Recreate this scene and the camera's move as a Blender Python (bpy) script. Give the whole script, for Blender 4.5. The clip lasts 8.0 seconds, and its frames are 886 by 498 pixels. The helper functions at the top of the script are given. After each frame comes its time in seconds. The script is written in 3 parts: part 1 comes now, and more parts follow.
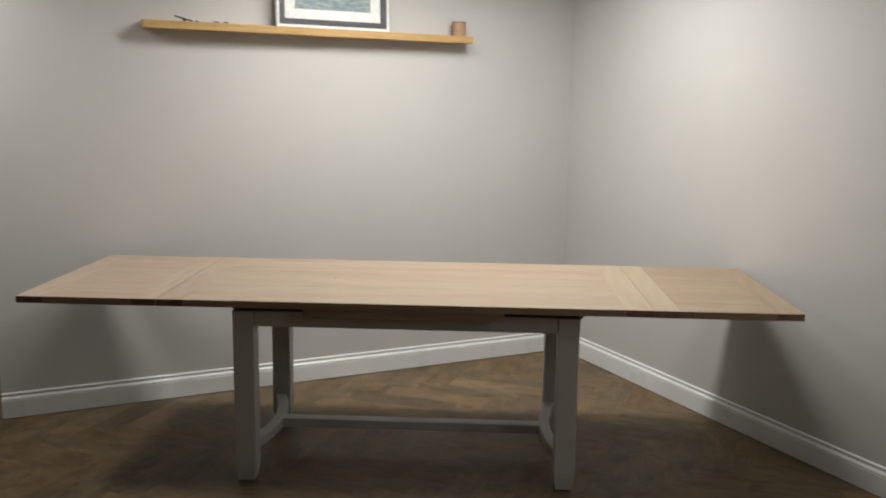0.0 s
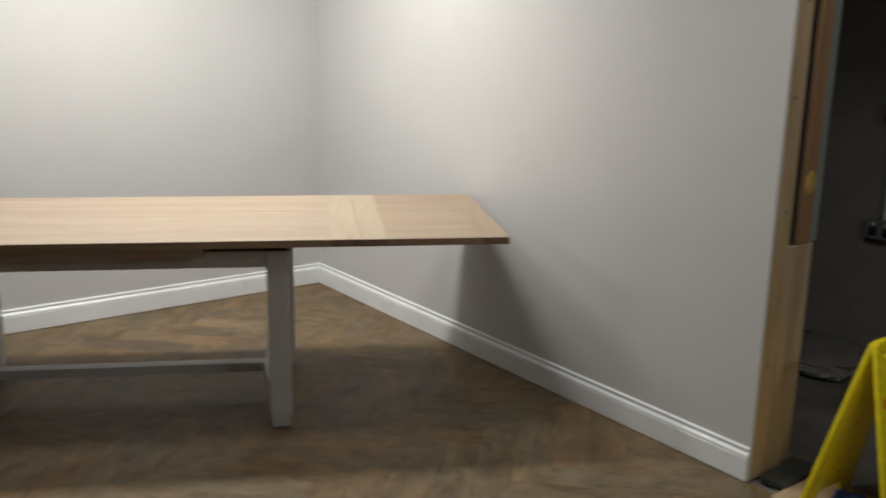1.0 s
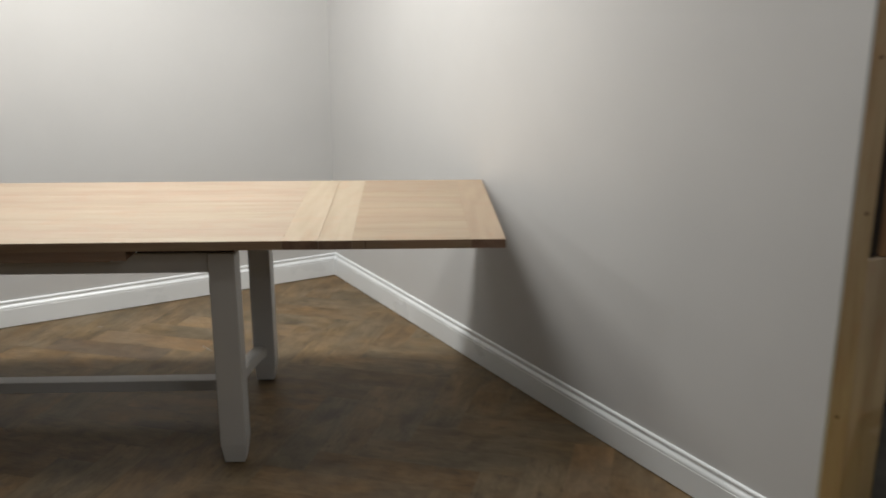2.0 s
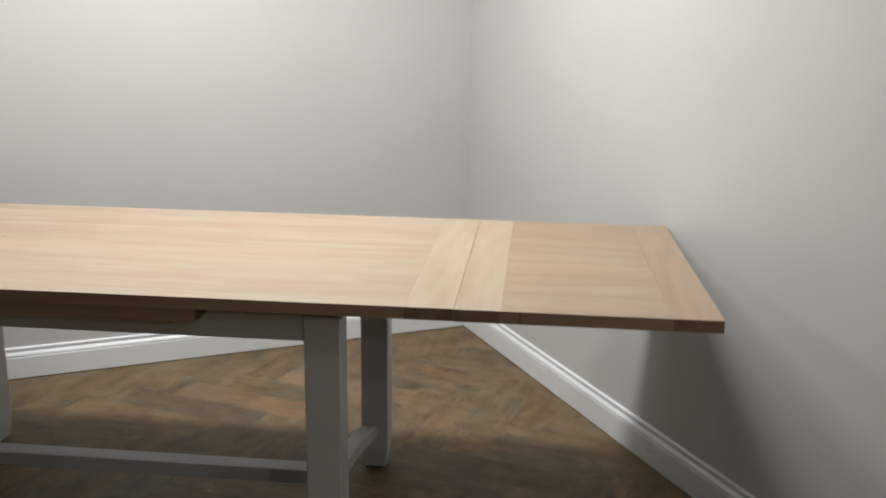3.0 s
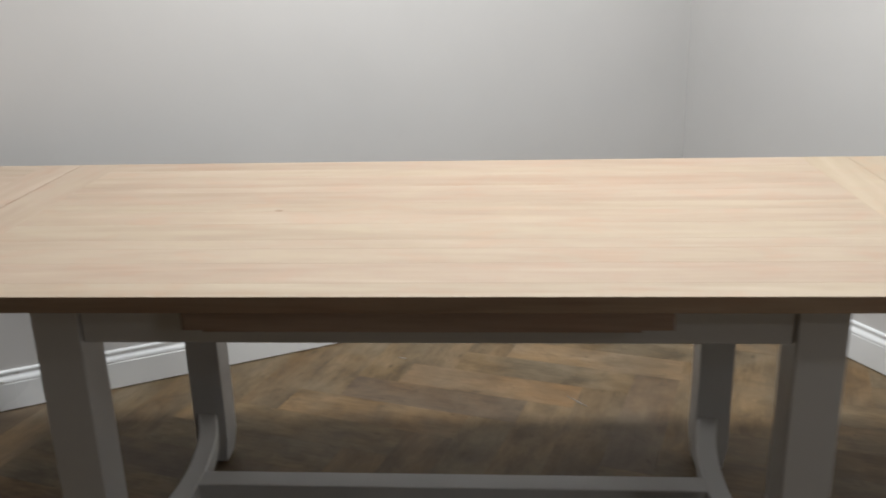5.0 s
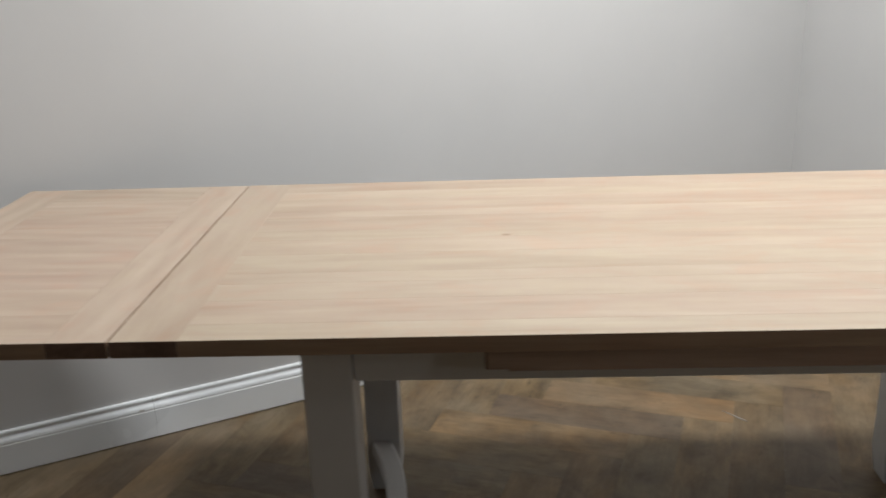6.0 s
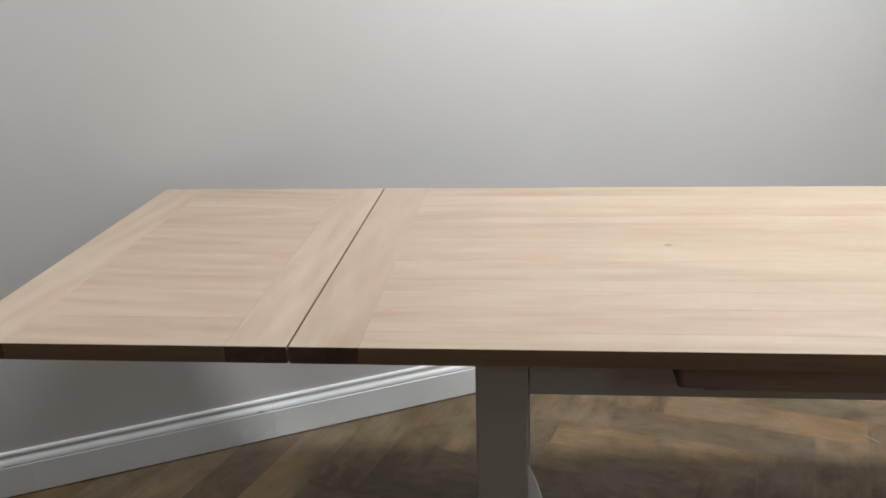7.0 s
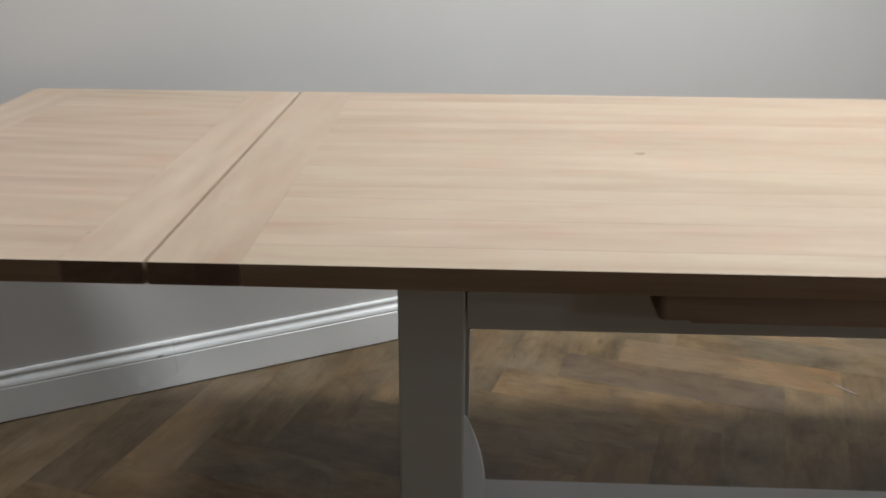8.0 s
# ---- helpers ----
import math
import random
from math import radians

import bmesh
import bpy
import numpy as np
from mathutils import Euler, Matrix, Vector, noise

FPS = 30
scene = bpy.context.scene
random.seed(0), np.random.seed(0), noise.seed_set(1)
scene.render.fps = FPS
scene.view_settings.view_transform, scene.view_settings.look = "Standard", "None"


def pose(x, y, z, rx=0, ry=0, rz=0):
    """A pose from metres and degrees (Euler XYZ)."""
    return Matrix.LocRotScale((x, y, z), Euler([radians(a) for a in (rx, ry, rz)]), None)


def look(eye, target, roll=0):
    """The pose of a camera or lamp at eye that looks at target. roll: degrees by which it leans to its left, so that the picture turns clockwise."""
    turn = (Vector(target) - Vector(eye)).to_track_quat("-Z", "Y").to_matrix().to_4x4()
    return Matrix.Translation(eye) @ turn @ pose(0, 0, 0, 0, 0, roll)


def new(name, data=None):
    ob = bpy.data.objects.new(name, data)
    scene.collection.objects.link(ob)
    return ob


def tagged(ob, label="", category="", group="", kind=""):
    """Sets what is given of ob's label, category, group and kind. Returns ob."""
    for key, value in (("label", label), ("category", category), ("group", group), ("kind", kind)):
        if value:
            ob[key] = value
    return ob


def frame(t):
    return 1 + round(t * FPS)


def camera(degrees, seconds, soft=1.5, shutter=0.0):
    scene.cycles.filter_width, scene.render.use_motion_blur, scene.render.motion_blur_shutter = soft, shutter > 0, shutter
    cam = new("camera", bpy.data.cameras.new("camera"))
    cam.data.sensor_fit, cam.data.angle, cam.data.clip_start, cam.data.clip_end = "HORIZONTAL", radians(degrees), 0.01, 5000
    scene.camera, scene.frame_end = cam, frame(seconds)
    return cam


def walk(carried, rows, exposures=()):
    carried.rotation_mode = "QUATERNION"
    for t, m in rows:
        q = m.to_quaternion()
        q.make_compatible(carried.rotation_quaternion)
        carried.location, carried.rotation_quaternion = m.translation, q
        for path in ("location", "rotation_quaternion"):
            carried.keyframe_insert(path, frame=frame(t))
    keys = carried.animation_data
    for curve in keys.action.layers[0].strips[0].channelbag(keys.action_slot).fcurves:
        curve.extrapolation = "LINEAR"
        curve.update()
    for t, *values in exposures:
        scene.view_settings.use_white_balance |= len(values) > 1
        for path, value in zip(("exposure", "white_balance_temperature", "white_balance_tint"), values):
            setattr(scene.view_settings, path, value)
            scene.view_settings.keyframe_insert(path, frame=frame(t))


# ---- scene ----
cam = camera(51.9, 8.0, soft=1.8, shutter=0.45)
PATH = [
    (0, (0.5531, -3.3326, 1.5488), (0.4711, -1.3622, 1.2162), 0.82),
    (0.2, (0.5784, -3.3245, 1.5205), (0.5314, -1.3550, 1.1757), 0.64),
    (0.5, (0.6454, -3.3158, 1.5310), (0.7146, -1.3579, 1.1290), -0.13),
    (0.8, (0.8956, -3.2618, 1.4896), (1.0975, -1.3216, 1.0479), 0.42),
    (1, (1.0400, -3.2260, 1.5110), (1.3190, -1.3015, 1.0442), 0.94),
    (1.2, (1.1449, -3.1620, 1.5095), (1.4560, -1.2435, 1.0376), 1.17),
    (2.3, (1.5155, -2.3390, 1.4207), (1.4403, -0.4153, 0.8788), 0.85),
    (2.5, (1.4949, -2.1989, 1.4031), (1.3264, -0.2785, 0.8703), 2.27),
    (2.7, (1.4497, -2.0346, 1.3793), (1.2100, -0.1160, 0.8680), 2.73),
    (2.9, (1.3925, -1.8613, 1.3425), (1.1639, 0.0733, 0.8898), 1.73),
    (3, (1.3642, -1.8006, 1.3399), (1.1695, 0.1324, 0.8649), 0.78),
    (3.2, (1.3203, -1.6823, 1.3162), (1.1699, 0.2408, 0.7882), -0.81),
    (3.5, (1.2329, -1.5249, 1.2776), (1.0897, 0.3947, 0.7350), -0.81),
    (4, (1.0157, -1.4087, 1.2722), (0.8756, 0.4852, 0.6448), -1.66),
    (4.5, (0.6722, -1.3837, 1.2817), (0.5407, 0.5109, 0.6549), -1.46),
    (5, (0.3970, -1.2810, 1.2766), (0.2559, 0.6103, 0.6418), -1.61),
    (5.2, (0.2984, -1.2471, 1.2877), (0.1594, 0.6440, 0.6520), -1.50),
    (6.3, (-0.2297, -1.2128, 1.3235), (-0.3045, 0.6792, 0.6793), -2.27),
    (6.5, (-0.2802, -1.2027, 1.3255), (-0.3976, 0.6875, 0.6828), -1.96),
    (6.8, (-0.3190, -1.2033, 1.3353), (-0.5191, 0.6813, 0.6962), -1.70),
    (7, (-0.3187, -1.1886, 1.3195), (-0.5191, 0.6983, 0.6875), -1.79),
    (7.2, (-0.3096, -1.1922, 1.3260), (-0.5153, 0.6915, 0.6862), -1.72),
    (7.5, (-0.3161, -1.1591, 1.2873), (-0.4670, 0.7134, 0.6010), -0.44),
    (7.7, (-0.2928, -1.1070, 1.2446), (-0.4154, 0.7558, 0.5268), 0.60),
    (8, (-0.3127, -0.9049, 1.1480), (-0.3930, 0.9549, 0.4168), 0.27),
]
walk(cam, [(t, look(eye, target, roll)) for t, eye, target, roll in PATH],
     [(0.0, -0.20, 6740, 9.0), (0.5, -0.09, 6700, 8.8), (1.2, 0.14, 6580, 8.5), (2.5, 0.12, 6490, 8.8), (3.5, 0.08, 6450, 9.3), (4.0, 0.06, 6430, 9.5),
      (5.0, 0.16, 6300, 9.8), (6.5, 0.23, 6230, 9.3), (7.0, 0.265, 6230, 9.2), (7.5, 0.25, 6230, 9.0), (8.0, 0.165, 6230, 8.8)])

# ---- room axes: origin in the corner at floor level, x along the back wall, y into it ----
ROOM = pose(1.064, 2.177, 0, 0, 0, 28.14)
ROOM_W, ROOM_D, HIGH = 5.6, 7.0, 2.42


# ---- light ----
world = bpy.data.worlds.new("world")
scene.world = world
world.use_nodes = True
world.node_tree.nodes["Background"].inputs[0].default_value = (0.8, 0.85, 1.0, 1)
world.node_tree.nodes["Background"].inputs[1].default_value = 0.006


def unseen_lamp(x, y, watts, size, colour):
    data = bpy.data.lights.new("unseen_lamp", "AREA")
    data.shape, data.size, data.energy, data.color = "DISK", size, watts, colour
    ob = new("unseen_lamp", data)
    ob.matrix_world = ROOM @ pose(x, y, HIGH - 0.03)
    return ob


LAMP = (1.0, 0.985, 0.955)


def strip_light(x, y, watts, length):
    """A short linear ceiling lamp that runs along the table."""
    ob = unseen_lamp(x, y, watts, length, LAMP)
    ob.data.shape, ob.data.size_y, ob.data.spread = "RECTANGLE", 0.20, radians(174)
    ob.matrix_world = ROOM @ pose(x, y, HIGH - 0.03, 0, 0, -28.14)


strip_light(-1.551, -0.857, 20, 0.70)
strip_light(-0.881, -1.215, 18.5, 0.50)
# two added fills with no known fitting: the corner, then the right wall
unseen_lamp(-0.72, -0.92, 4.5, 0.24, LAMP)
unseen_lamp(-1.10, -2.02, 6, 0.30, LAMP)
unseen_lamp(-3.60, -0.55, 18, 0.35, LAMP)
# two more added fills, to brighten the doorway and the sign
unseen_lamp(-0.50, -3.60, 5, 0.24, LAMP)
unseen_lamp(-1.07, -4.10, 1.5, 0.20, LAMP)
# the row that goes on along the wall with the doorway
unseen_lamp(-1.07, -5.05, 6.3, 0.20, LAMP)
unseen_lamp(-1.07, -6.40, 15, 0.20, LAMP)


# ---- materials ----
def material(name):
    m = bpy.data.materials.new(name)
    m.use_nodes = True
    nt = m.node_tree
    return m, nt, nt.nodes["Principled BSDF"]


def node(nt, kind, **values):
    n = nt.nodes.new(kind)
    for k, v in values.items():
        n.inputs[k].default_value = v
    return n


def ramp(nt, stops):
    n = nt.nodes.new("ShaderNodeValToRGB")
    e = n.color_ramp.elements
    while len(e) < len(stops):
        e.new(0.5)
    for s, (p, c) in zip(e, stops):
        s.position, s.color = p, (*c, 1)
    return n


def coords(nt, scale, random_shift=True):
    """Object coordinates, stretched, and shifted from object to object."""
    tc = nt.nodes.new("ShaderNodeTexCoord")
    mp = nt.nodes.new("ShaderNodeMapping")
    mp.inputs["Scale"].default_value = scale
    nt.links.new(tc.outputs["Object"], mp.inputs["Vector"])
    if random_shift:
        oi = nt.nodes.new("ShaderNodeObjectInfo")
        mul = nt.nodes.new("ShaderNodeVectorMath")
        mul.operation = "SCALE"
        mul.inputs[0].default_value = (37.0, 19.0, 53.0)
        nt.links.new(oi.outputs["Random"], mul.inputs["Scale"])
        nt.links.new(mul.outputs[0], mp.inputs["Location"])
    return mp


def bump(nt, bsdf, height, strength, distance):
    b = node(nt, "ShaderNodeBump", Strength=strength, Distance=distance)
    nt.links.new(height, b.inputs["Height"])
    nt.links.new(b.outputs[0], bsdf.inputs["Normal"])


def mix(nt, fac, a, b, blend="MIX"):
    n = nt.nodes.new("ShaderNodeMix")
    n.data_type, n.blend_type = "RGBA", blend
    for sock, v in ((n.inputs[0], fac), (n.inputs[6], a), (n.inputs[7], b)):
        if isinstance(v, bpy.types.NodeSocket):
            nt.links.new(v, sock)
        elif isinstance(v, tuple):
            sock.default_value = (*v, 1)
        else:
            sock.default_value = v
    return n.outputs[2]


def wood(name, dark, mid, light, spread, rough, grain=(2.2, 42.0, 42.0), knots=0.0, fine_share=0.4, arches=0.0, soft=0.14):
    """Timber with its grain along the object's x."""
    m, nt, bsdf = material(name)
    fine = node(nt, "ShaderNodeTexNoise", Scale=4.0, Detail=6.0, Roughness=0.62, Distortion=0.25)
    nt.links.new(coords(nt, grain).outputs[0], fine.inputs["Vector"])
    broad = node(nt, "ShaderNodeTexNoise", Scale=1.6, Detail=3.0, Roughness=0.5, Distortion=1.1)
    nt.links.new(coords(nt, (grain[0] * 0.45, grain[1] * 0.28, grain[2] * 0.28)).outputs[0], broad.inputs["Vector"])
    both = nt.nodes.new("ShaderNodeMath")
    both.operation = "MULTIPLY_ADD"
    both.inputs[1].default_value = fine_share
    nt.links.new(fine.outputs[0], both.inputs[0])
    half = nt.nodes.new("ShaderNodeMath")
    half.operation = "MULTIPLY"
    half.inputs[1].default_value = 1 - fine_share
    nt.links.new(broad.outputs[0], half.inputs[0])
    nt.links.new(half.outputs[0], both.inputs[2])
    r = ramp(nt, [(0.5 - soft, dark), (0.5, mid), (0.5 + soft, light)])
    nt.links.new(both.outputs[0], r.inputs[0])
    if arches:
        # flat-sawn figure: long ovals about a heart line that wanders from board to board
        oi = nt.nodes.new("ShaderNodeObjectInfo")
        turn = node(nt, "ShaderNodeMath")
        turn.operation = "MULTIPLY"
        turn.inputs[1].default_value = 97.0
        nt.links.new(oi.outputs["Random"], turn.inputs[0])
        side = node(nt, "ShaderNodeMath")
        side.operation = "SINE"
        nt.links.new(turn.outputs[0], side.inputs[0])
        heart = nt.nodes.new("ShaderNodeCombineXYZ")
        for k in (0, 1):
            nt.links.new(side.outputs[0], heart.inputs[k])
        mp = coords(nt, (1.5, 11.0, 0.0), False)
        nt.links.new(heart.outputs[0], mp.inputs["Location"])
        wave = node(nt, "ShaderNodeTexWave", Scale=0.8, Distortion=3.0, Detail=3.0)
        wave.inputs["Detail Scale"].default_value = 1.3
        wave.wave_type, wave.rings_direction = "RINGS", "SPHERICAL"
        nt.links.new(mp.outputs[0], wave.inputs["Vector"])
        add = nt.nodes.new("ShaderNodeMath")
        add.operation = "MULTIPLY_ADD"
        add.inputs[1].default_value = arches
        nt.links.new(wave.outputs["Fac"], add.inputs[0])
        nt.links.new(both.outputs[0], add.inputs[2])
        less = nt.nodes.new("ShaderNodeMath")
        less.operation = "SUBTRACT"
        less.inputs[1].default_value = arches / 2
        nt.links.new(add.outputs[0], less.inputs[0])
        nt.links.new(less.outputs[0], r.inputs[0])
    oi = nt.nodes.new("ShaderNodeObjectInfo")
    tone = ramp(nt, [(0.0, (1 - spread * 0.7, 1 - spread, 1 - spread * 1.1)), (0.3, (1.0, 0.985, 0.965)), (0.5, (1.0, 0.975, 0.975)), (0.75, (1 - spread * 0.3, 1.0, 0.985)),
                     (1.0, (1 + spread * 0.8, 1 + spread * 0.8, 1 + spread * 0.7))])
    nt.links.new(oi.outputs["Random"], tone.inputs[0])
    colour = mix(nt, 1.0, r.outputs[0], tone.outputs[0], "MULTIPLY")
    # patches that lean to pink or to cream, and pale mottling across the grain
    patch = node(nt, "ShaderNodeTexNoise", Scale=5.0, Detail=5.0, Roughness=0.65, Distortion=0.5)
    nt.links.new(coords(nt, (1.6, 2.6, 2.6)).outputs[0], patch.inputs["Vector"])
    pr = ramp(nt, [(0.36, (1.02, 0.955, 0.925)), (0.5, (1.0, 1.0, 1.0)), (0.64, (1.03, 1.04, 1.02))])
    nt.links.new(patch.outputs[0], pr.inputs[0])
    colour = mix(nt, 1.0, colour, pr.outputs[0], "MULTIPLY")
    if knots:
        sp = node(nt, "ShaderNodeTexNoise", Scale=3.0, Detail=5.0, Roughness=0.7)
        nt.links.new(coords(nt, (1.0, 2.2, 2.2)).outputs[0], sp.inputs["Vector"])
        kr = ramp(nt, [(0.60, (0, 0, 0)), (0.74, (1, 1, 1))])
        nt.links.new(sp.outputs[0], kr.inputs[0])
        fac = nt.nodes.new("ShaderNodeMath")
        fac.operation = "MULTIPLY"
        fac.inputs[1].default_value = knots
        nt.links.new(kr.outputs[0], fac.inputs[0])
        colour = mix(nt, fac.outputs[0], colour, tuple(c * 0.6 for c in dark))
    nt.links.new(colour, bsdf.inputs["Base Color"])
    rr = nt.nodes.new("ShaderNodeMapRange")
    rr.inputs["To Min"].default_value, rr.inputs["To Max"].default_value = rough - 0.06, rough + 0.1
    nt.links.new(fine.outputs[0], rr.inputs["Value"])
    nt.links.new(rr.outputs[0], bsdf.inputs["Roughness"])
    bump(nt, bsdf, fine.outputs[0], 0.18, 0.0008)
    return m


def paint(name, colour, rough, blotch=0.04, orange_peel=0.12, scale=1.0):
    m, nt, bsdf = material(name)
    big = node(nt, "ShaderNodeTexNoise", Scale=1.7 * scale, Detail=4.0, Roughness=0.6)
    nt.links.new(coords(nt, (1, 1, 1), False).outputs[0], big.inputs["Vector"])
    r = ramp(nt, [(0.3, tuple(c * (1 - blotch) for c in colour)), (0.7, tuple(min(1, c * (1 + blotch)) for c in colour))])
    nt.links.new(big.outputs[0], r.inputs[0])
    nt.links.new(r.outputs[0], bsdf.inputs["Base Color"])
    small = node(nt, "ShaderNodeTexNoise", Scale=260.0 * scale, Detail=3.0, Roughness=0.55)
    nt.links.new(coords(nt, (1, 1, 1), False).outputs[0], small.inputs["Vector"])
    rr = nt.nodes.new("ShaderNodeMapRange")
    rr.inputs["To Min"].default_value, rr.inputs["To Max"].default_value = rough - 0.05, rough + 0.05
    nt.links.new(big.outputs[0], rr.inputs["Value"])
    nt.links.new(rr.outputs[0], bsdf.inputs["Roughness"])
    bump(nt, bsdf, small.outputs[0], orange_peel, 0.0006)
    return m


def plain(name, colour, rough, metal=0.0):
    m, nt, bsdf = material(name)
    sp = node(nt, "ShaderNodeTexNoise", Scale=40.0, Detail=3.0)
    nt.links.new(coords(nt, (1, 1, 1)).outputs[0], sp.inputs["Vector"])
    r = ramp(nt, [(0.3, tuple(c * 0.88 for c in colour)), (0.7, tuple(min(1, c * 1.08) for c in colour))])
    nt.links.new(sp.outputs[0], r.inputs[0])
    nt.links.new(r.outputs[0], bsdf.inputs["Base Color"])
    bsdf.inputs["Roughness"].default_value, bsdf.inputs["Metallic"].default_value = rough, metal
    return m


OAK = wood("pale_oak", (0.328, 0.250, 0.182), (0.380, 0.302, 0.228), (0.424, 0.347, 0.270), 0.06, 0.5, (1.6, 22.0, 22.0), 0.0, 0.35, 0.04, 0.19)
OAK_LIGHT = wood("cream_oak", (0.345, 0.266, 0.185), (0.398, 0.319, 0.234), (0.442, 0.362, 0.275), 0.03, 0.5, (1.6, 20.0, 20.0), 0.0, 0.35, 0.06, 0.19)
OAK_TAN = wood("tan_oak", (0.290, 0.212, 0.144), (0.338, 0.257, 0.180), (0.380, 0.297, 0.213), 0.05, 0.5, (1.6, 22.0, 22.0), 0.0, 0.35, 0.05, 0.19)
OAK_PINK = wood("pinkish_oak", (0.325, 0.243, 0.182), (0.390, 0.304, 0.235), (0.445, 0.358, 0.284), 0.07, 0.5, (1.8, 18.0, 18.0), 0.0, 0.35, 0.085, 0.22)
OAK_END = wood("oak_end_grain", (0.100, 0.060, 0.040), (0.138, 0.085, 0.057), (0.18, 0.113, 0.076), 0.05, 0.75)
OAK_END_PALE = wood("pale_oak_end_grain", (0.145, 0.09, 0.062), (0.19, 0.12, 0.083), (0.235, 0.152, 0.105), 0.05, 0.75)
# Darker oak for the narrow board faces: their shade is in the colour.
OAK_EDGE_SHADED = wood("shaded_oak_edge", (0.215, 0.139, 0.089), (0.267, 0.18, 0.117), (0.32, 0.223, 0.15), 0.05, 0.6)
LIP_WOOD = wood("brown_oak", (0.178, 0.118, 0.081), (0.23, 0.157, 0.110), (0.277, 0.194, 0.14), 0.05, 0.55)
SHELF_WOOD = wood("golden_oak", (0.42, 0.25, 0.10), (0.52, 0.33, 0.14), (0.60, 0.40, 0.19), 0.04, 0.45)


def floor_oak(name, dark, mid, light, spread):
    """Smoked oak flooring: worn, blotchy boards with grain along x, dark flecks and knots, and dust lying across them."""
    m, nt, bsdf = material(name)
    grain = node(nt, "ShaderNodeTexNoise", Scale=4.0, Detail=7.0, Roughness=0.66, Distortion=0.35)
    nt.links.new(coords(nt, (2.6, 26.0, 26.0)).outputs[0], grain.inputs["Vector"])
    mottle = node(nt, "ShaderNodeTexNoise", Scale=6.5, Detail=6.0, Roughness=0.66, Distortion=0.3)
    nt.links.new(coords(nt, (1.0, 1.8, 1.8)).outputs[0], mottle.inputs["Vector"])
    share = nt.nodes.new("ShaderNodeMix")
    share.data_type = "FLOAT"
    share.inputs[0].default_value = 0.76
    nt.links.new(grain.outputs[0], share.inputs[2])
    nt.links.new(mottle.outputs[0], share.inputs[3])
    r = ramp(nt, [(0.36, dark), (0.5, mid), (0.64, light)])
    nt.links.new(share.outputs[0], r.inputs[0])
    oi = nt.nodes.new("ShaderNodeObjectInfo")
    tone = ramp(nt, [(0.0, (1 - spread, 1 - spread * 1.05, 1 - spread * 1.1)), (0.25, (1.03, 0.95, 0.86)), (0.5, (1.0, 1.0, 1.0)), (0.75, (0.90, 0.95, 1.0)),
                     (1.0, (1 + spread * 1.1, 1 + spread * 0.9, 1 + spread * 0.6))])
    nt.links.new(oi.outputs["Random"], tone.inputs[0])
    colour = mix(nt, 1.0, r.outputs[0], tone.outputs[0], "MULTIPLY")
    tint = node(nt, "ShaderNodeTexNoise", Scale=2.6, Detail=3.0)
    nt.links.new(coords(nt, (1, 1.6, 1.6)).outputs[0], tint.inputs["Vector"])
    tr = ramp(nt, [(0.4, (1.10, 1.0, 0.84)), (0.6, (0.97, 1.0, 1.04))])
    nt.links.new(tint.outputs[0], tr.inputs[0])
    colour = mix(nt, 1.0, colour, tr.outputs[0], "MULTIPLY")
    knot = node(nt, "ShaderNodeTexVoronoi", Scale=9.0)
    nt.links.new(coords(nt, (0.7, 1.5, 1.5)).outputs[0], knot.inputs["Vector"])
    kr = ramp(nt, [(0.03, (0.6, 0.6, 0.6)), (0.13, (0, 0, 0))])
    nt.links.new(knot.outputs["Distance"], kr.inputs[0])
    colour = mix(nt, kr.outputs[0], colour, tuple(c * 0.5 for c in dark))
    # short dark flecks and cracks along the grain
    fleck = node(nt, "ShaderNodeTexNoise", Scale=9.0, Detail=4.0, Roughness=0.7, Distortion=0.6)
    nt.links.new(coords(nt, (1.5, 6.0, 6.0)).outputs[0], fleck.inputs["Vector"])
    fr = ramp(nt, [(0.62, (0, 0, 0)), (0.70, (0.6, 0.6, 0.6))])
    nt.links.new(fleck.outputs[0], fr.inputs[0])
    colour = mix(nt, fr.outputs[0], colour, tuple(c * 0.6 for c in dark))
    # builder's dust and rubbed patches lying across the boards
    geo = nt.nodes.new("ShaderNodeNewGeometry")
    dust = node(nt, "ShaderNodeTexNoise", Scale=4.6, Detail=8.0, Roughness=0.68, Distortion=0.4)
    nt.links.new(geo.outputs["Position"], dust.inputs["Vector"])
    dr = ramp(nt, [(0.46, (0, 0, 0)), (0.70, (0.42, 0.42, 0.42))])
    nt.links.new(dust.outputs[0], dr.inputs[0])
    colour = mix(nt, dr.outputs[0], colour, (0.212, 0.168, 0.112))
    smear = node(nt, "ShaderNodeTexNoise", Scale=7.5, Detail=7.0, Roughness=0.72, Distortion=0.6)
    nt.links.new(geo.outputs["Position"], smear.inputs["Vector"])
    sr = ramp(nt, [(0.55, (0, 0, 0)), (0.70, (0.5, 0.5, 0.5))])
    nt.links.new(smear.outputs[0], sr.inputs[0])
    colour = mix(nt, sr.outputs[0], colour, (0.068, 0.049, 0.030))
    nt.links.new(colour, bsdf.inputs["Base Color"])
    rr = nt.nodes.new("ShaderNodeMapRange")
    rr.inputs["To Min"].default_value, rr.inputs["To Max"].default_value = 0.42, 0.64
    bsdf.inputs["Specular IOR Level"].default_value = 0.38
    nt.links.new(mottle.outputs[0], rr.inputs["Value"])
    nt.links.new(rr.outputs[0], bsdf.inputs["Roughness"])
    bump(nt, bsdf, grain.outputs[0], 0.25, 0.001)
    return m


